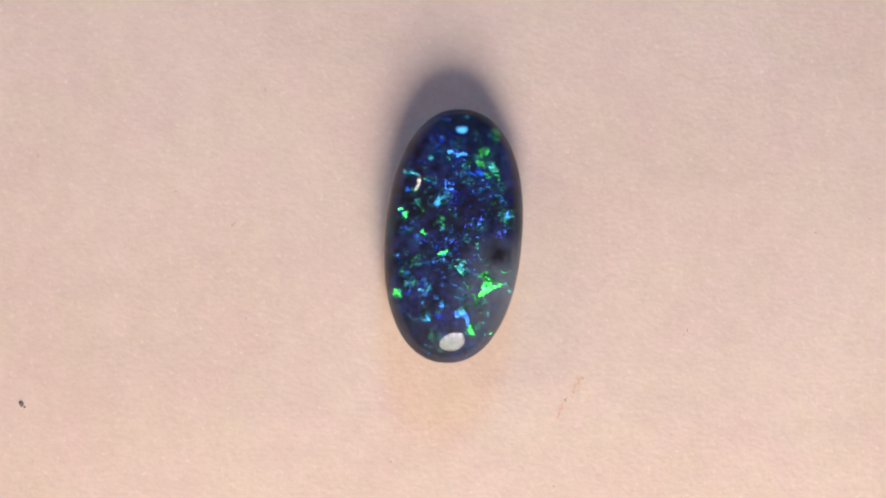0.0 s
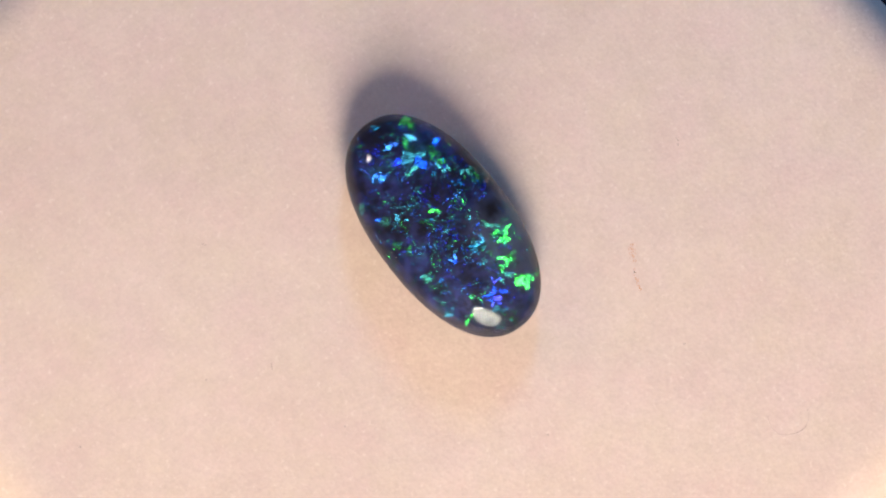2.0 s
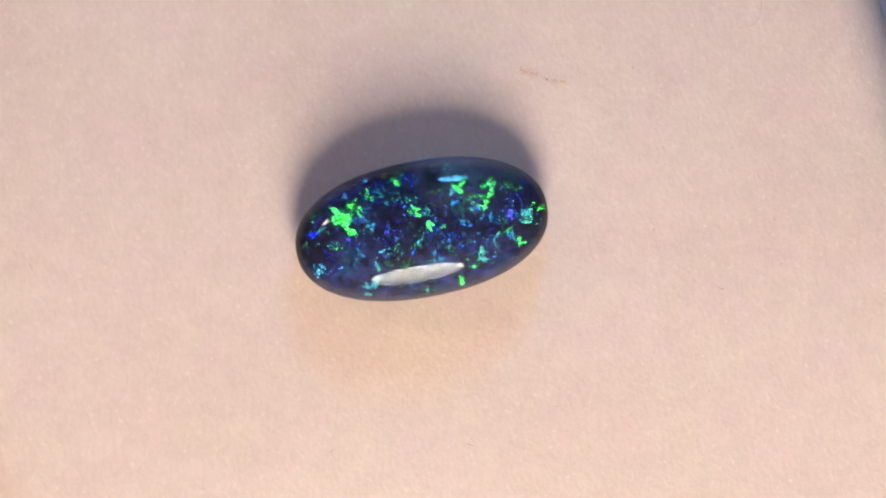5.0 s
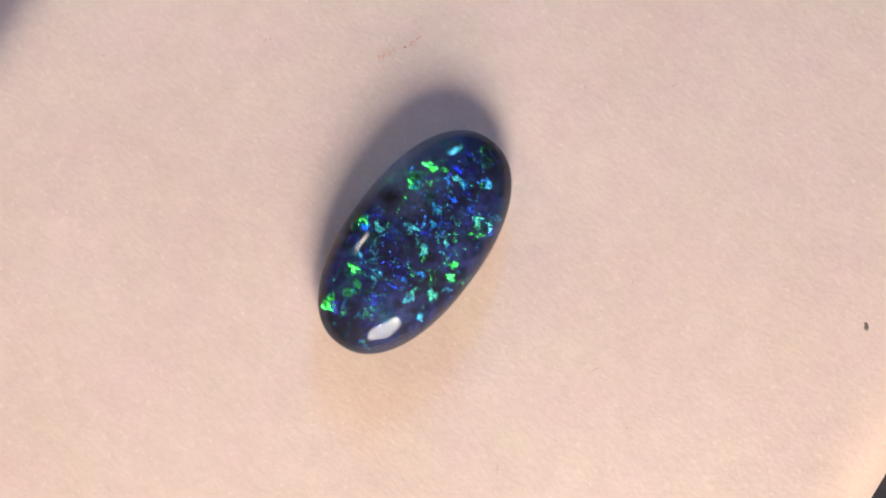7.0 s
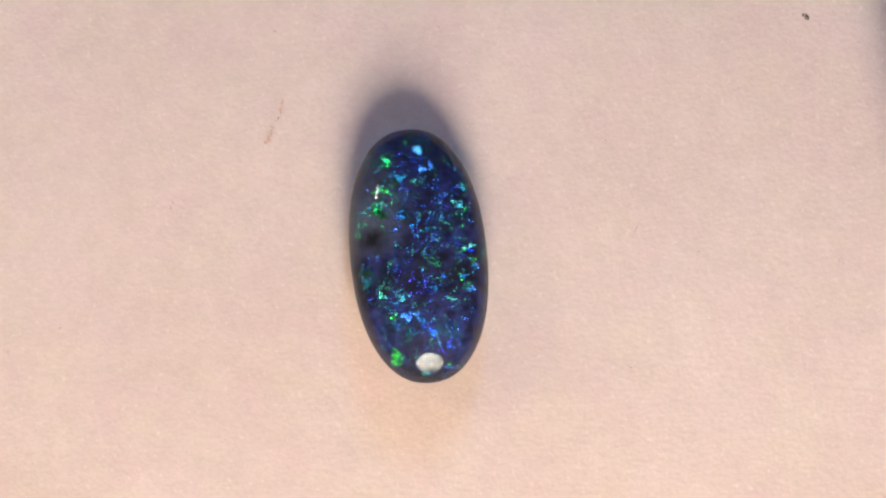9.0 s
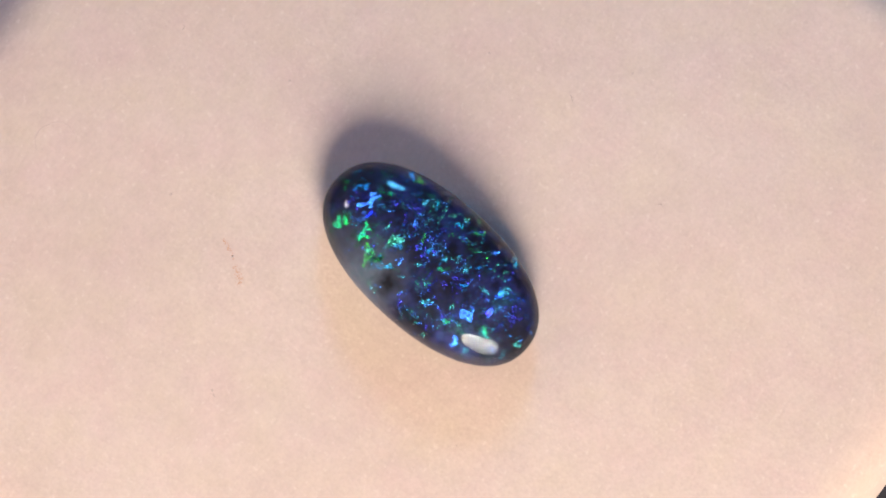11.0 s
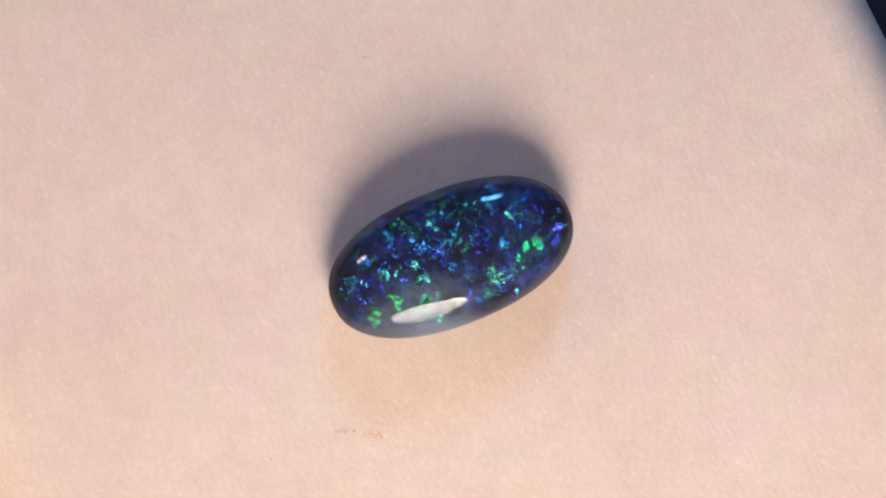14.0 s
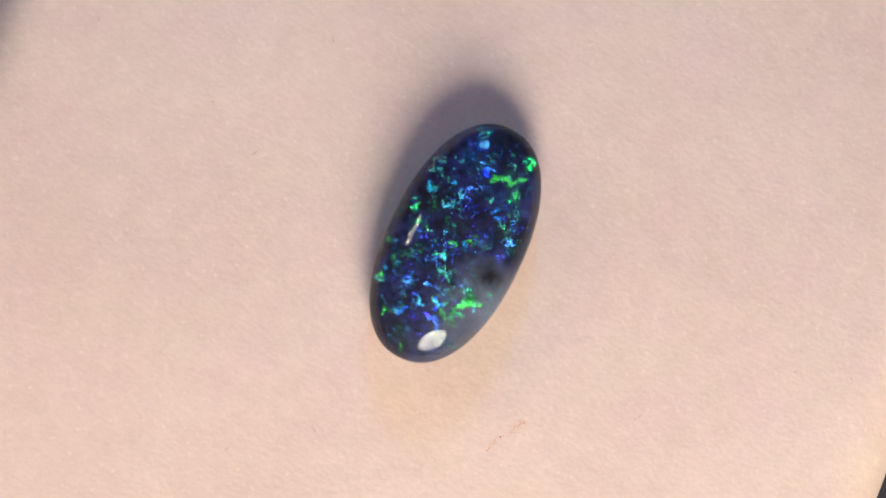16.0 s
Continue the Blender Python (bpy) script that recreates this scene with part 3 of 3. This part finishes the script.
def build_opal():
    root = tagged(new("opal"), "polished oval black opal with blue and green flashes on suede", "gemstone")
    smooth(part("body", stone_mesh(0.985, 0.28 * MM, True), CORE, root, "dark navy opal body with a smoky grey rim"))
    smooth(part("clear_dome", stone_mesh(1.0, 0.0, False), DOME, root, "clear polished dome"))
    names = ("green_flake", "teal_flake", "cyan_flake", "blue_flake", "violet_flake")
    for seconds, flashes in FLASHES:
        for x, y, size, hue in flashes:
            bm = colour_sheet(x, y, size, seconds)
            if len(bm.faces) == 0:
                bm.free()
                continue
            # the sheets that flash in the second half turn are a duller sea green
            part(names[hue], bm, FLAKES[5 if hue == 0 and seconds > 9 else hue], root)
    # fine mosaic of colour through the whole stone: tiny plates whose lean drifts, so that clouds of them flash together
    dust = [bmesh.new() for _ in names]
    step = 0.042
    jig = {}

    def corner(i, j):
        if (i, j) not in jig:
            jig[i, j] = ((i + random.uniform(-0.45, 0.45)) * step * MM, (j + random.uniform(-0.45, 0.45)) * step * MM)
        return jig[i, j]

    def field(x, y, scale, k):
        return noise.noise(Vector((x * scale, y * scale, k)))
    for i in range(-84, 84):
        for j in range(-156, 156):
            x, y = (i + 0.5) * step, (j + 0.5) * step
            z, q = core_point(x, y)
            if q > 0.98 or in_pit(x, y):
                continue
            string = 1 - 2.2 * abs(field(x, y, 1.6, 3.3)) - 1.6 * abs(field(x, y, 4.5, 8.8)) + 0.5 * field(x, y, 11, 1.8)
            if string + 0.9 * field(x, y, 0.8, 2.2) - 0.4 * q ** 4 < random.uniform(0.1, 0.45):
                continue
            moment = (8.5 + 15 * field(x, y, 1.1, 5.7) + 7 * field(x, y, 3.7, 6.1) + 5 * field(x, y, 10, 9.2) + random.gauss(0, 1.2)) % 17.0
            pick = 0.8 * field(x, y, 0.75, 7.3) + 0.45 * field(x, y, 3.1, 4.4) + random.gauss(0, 0.08) + (0.12 if 2 < moment < 8.5 else -0.24 if moment > 9.5 else -0.03)
            hue = 0 if pick > 0.42 else 1 if pick > 0.10 else 2 if pick > -0.13 else 3 if pick > -0.40 else 4
            lean = 30 + 9 * field(x, y, 2.3, 0.9) + 7 * field(x, y, 8, 3.1)
            splinter(dust[hue], [corner(i, j), corner(i + 1, j), corner(i + 1, j + 1), corner(i, j + 1)],
                     Vector((x * MM, y * MM, z + random.uniform(0.02, 0.05) * MM)), facing(moment, lean, 3))
    for name, bm, mat in zip(("green_dust", "teal_dust", "cyan_dust", "blue_dust", "violet_dust"), dust, GRAINS):
        tagged(part(name, bm, mat, root), kind="stuff")
    return root


def build_crumb(size, dark):
    """A crumb of grit: a small lumpy stone with a nib."""
    bm = bmesh.new()
    bmesh.ops.create_icosphere(bm, subdivisions=2, radius=size * 0.40 * MM)
    k = random.uniform(0, 50)
    for v in bm.verts:
        v.co *= 1 + 0.55 * noise.noise(v.co * (2.2 / (size * MM)) + Vector((k, 0, 0)))
        v.co.z *= 0.35 if dark else 0.14
        v.co.x *= 1.25
    low = min(v.co.z for v in bm.verts)
    for v in bm.verts:
        v.co.z -= low
    ob = part("dust_speck", bm, SOOT if dark else FLUFF, None)
    return tagged(ob, "tiny black crumb of grit on the suede" if dark else "tiny brown dust speck on the suede", "dust", "specks on the pad")


def build_fibre(points, thick, material, label):
    """A bent lint fibre along points in millimetres."""
    bm = bmesh.new()
    made = []
    for i, p in enumerate(points):
        q0, q1 = points[max(0, i - 1)], points[min(len(points) - 1, i + 1)]
        d = Vector((q1[0] - q0[0], q1[1] - q0[1], 0)).normalized()
        side = Vector((-d.y, d.x, 0))
        f = i / (len(points) - 1)
        r = thick * (0.35 + 0.65 * math.sin(math.pi * min(max(f, 0.08), 0.92))) * 0.5
        c = Vector((p[0], p[1], thick * 0.12))
        made.append([bm.verts.new((c + side * (r * math.cos(a)) + Vector((0, 0, r * math.sin(a)))) * MM) for a in [2 * math.pi * k / 6 for k in range(6)]])
    for a, b in zip(made, made[1:]):
        for k in range(6):
            bm.faces.new((a[k], a[(k + 1) % 6], b[(k + 1) % 6], b[k]))
    bm.faces.new(made[0][::-1])
    bm.faces.new(made[-1])
    return tagged(smooth(part("lint_fibre", bm, material, None)), label, "fibre", "specks on the pad")


def build_slip():
    """A slip of stiff card with rounded corners, lying flat."""
    bm = bmesh.new()
    w, d, r0, t = 13 * MM, 4.2 * MM, 1.2 * MM, 0.35 * MM
    outline = []
    for cx, cy, a0 in ((w - r0, d / 2 - r0, 0), (-w + r0, d / 2 - r0, 90), (-w + r0, -d / 2 + r0, 180), (w - r0, -d / 2 + r0, 270)):
        for k in range(7):
            a = radians(a0 + 15 * k)
            outline.append((cx + r0 * math.cos(a), cy + r0 * math.sin(a)))
    low = [bm.verts.new((x, y, 0)) for x, y in outline]
    top = [bm.verts.new((x, y, t + 0.1 * MM * math.sin(x * 200))) for x, y in outline]
    for i in range(len(low)):
        j = (i + 1) % len(low)
        bm.faces.new((low[i], low[j], top[j], top[i]))
    bm.faces.new(top)
    bm.faces.new(low[::-1])
    return tagged(part("card_slip", bm, PAPER, None), "slip of mauve grey card on the felt beside the pad", "card")


# ---- things ----
build_table()
turntable = build_turntable()
pad = build_pad()
opal = build_opal()
RIDERS = [(turntable, STILL), (pad, pose(0, 0, PAD_TOP)), (opal, pose(0.94 * MM, 0.43 * MM, PAD_TOP + 0.01 * MM, 0, 0, -5))]


RIDERS.append((build_slip(), pose(0, -28.7 * MM, 11.2 * MM)))


def lay(ob, x, y, turn=0.0):
    RIDERS.append((ob, pose(x * MM, y * MM, PAD_TOP + pad_height(x * MM, y * MM), 0, 0, turn)))


for x, y, size, dark in ((-21.0, -8.0, 0.27, 1), (6.0, -12.3, 0.15, 0), (-11.0, -11.4, 0.11, 0), (22.3, 1.3, 0.12, 0), (-20.2, 4.6, 0.14, 0),
                         (-2.3, -11.0, 0.15, 0), (-3.5, -17.1, 0.15, 0), (-13.2, 2.8, 0.13, 0), (-9.6, -3.7, 0.13, 0), (12.7, -4.6, 0.15, 0),
                         (-20.4, -10.9, 0.14, 0), (19.5, 0.6, 0.15, 0), (7.5, 7.0, 0.11, 0), (6.62, -7.9, 0.10, 1), (-5.8, -16.8, 0.14, 0)):
    lay(build_crumb(size, dark), x, y, random.uniform(0, 360))
lay(build_crumb(0.14, 1), -20.85, -8.16, 40)

for x, y, length, turn, bend in ((-10.25, 1.05, 0.38, 52, 0.05), (-8.6, 8.0, 0.26, 120, 0.06), (4.6, 20.0, 0.42, 15, 0.04), (-6.1, -13.5, 0.30, 55, 0.07),
                                 (-1.2, -17.0, 0.28, 20, 0.08), (12.9, -4.4, 0.24, 80, 0.05)):
    pts = [((f - 0.5) * length, bend * math.sin(math.pi * f) + 0.02 * math.sin(9 * f)) for f in [i / 7 for i in range(8)]]
    lay(build_fibre(pts, 0.05, FLUFF, "short brown lint fibre on the suede"), x, y, turn)
curl = [(1.0 * math.cos(a) * (1 + 0.06 * math.sin(3 * a)), 1.05 * math.sin(a)) for a in [radians(100 + 200 * i / 22) for i in range(23)]]
lay(build_fibre(curl, 0.045, PALE, "pale curled hair-thin fibre on the suede"), 7.4, -18.6, 40)


def motions():
    for ob, rest in RIDERS:
        walk(ob, [(0.5 * i, pose(0, 0, 0, 0, 0, SPIN * 0.5 * i + 0.15) @ rest) for i in range(33)])


motions()
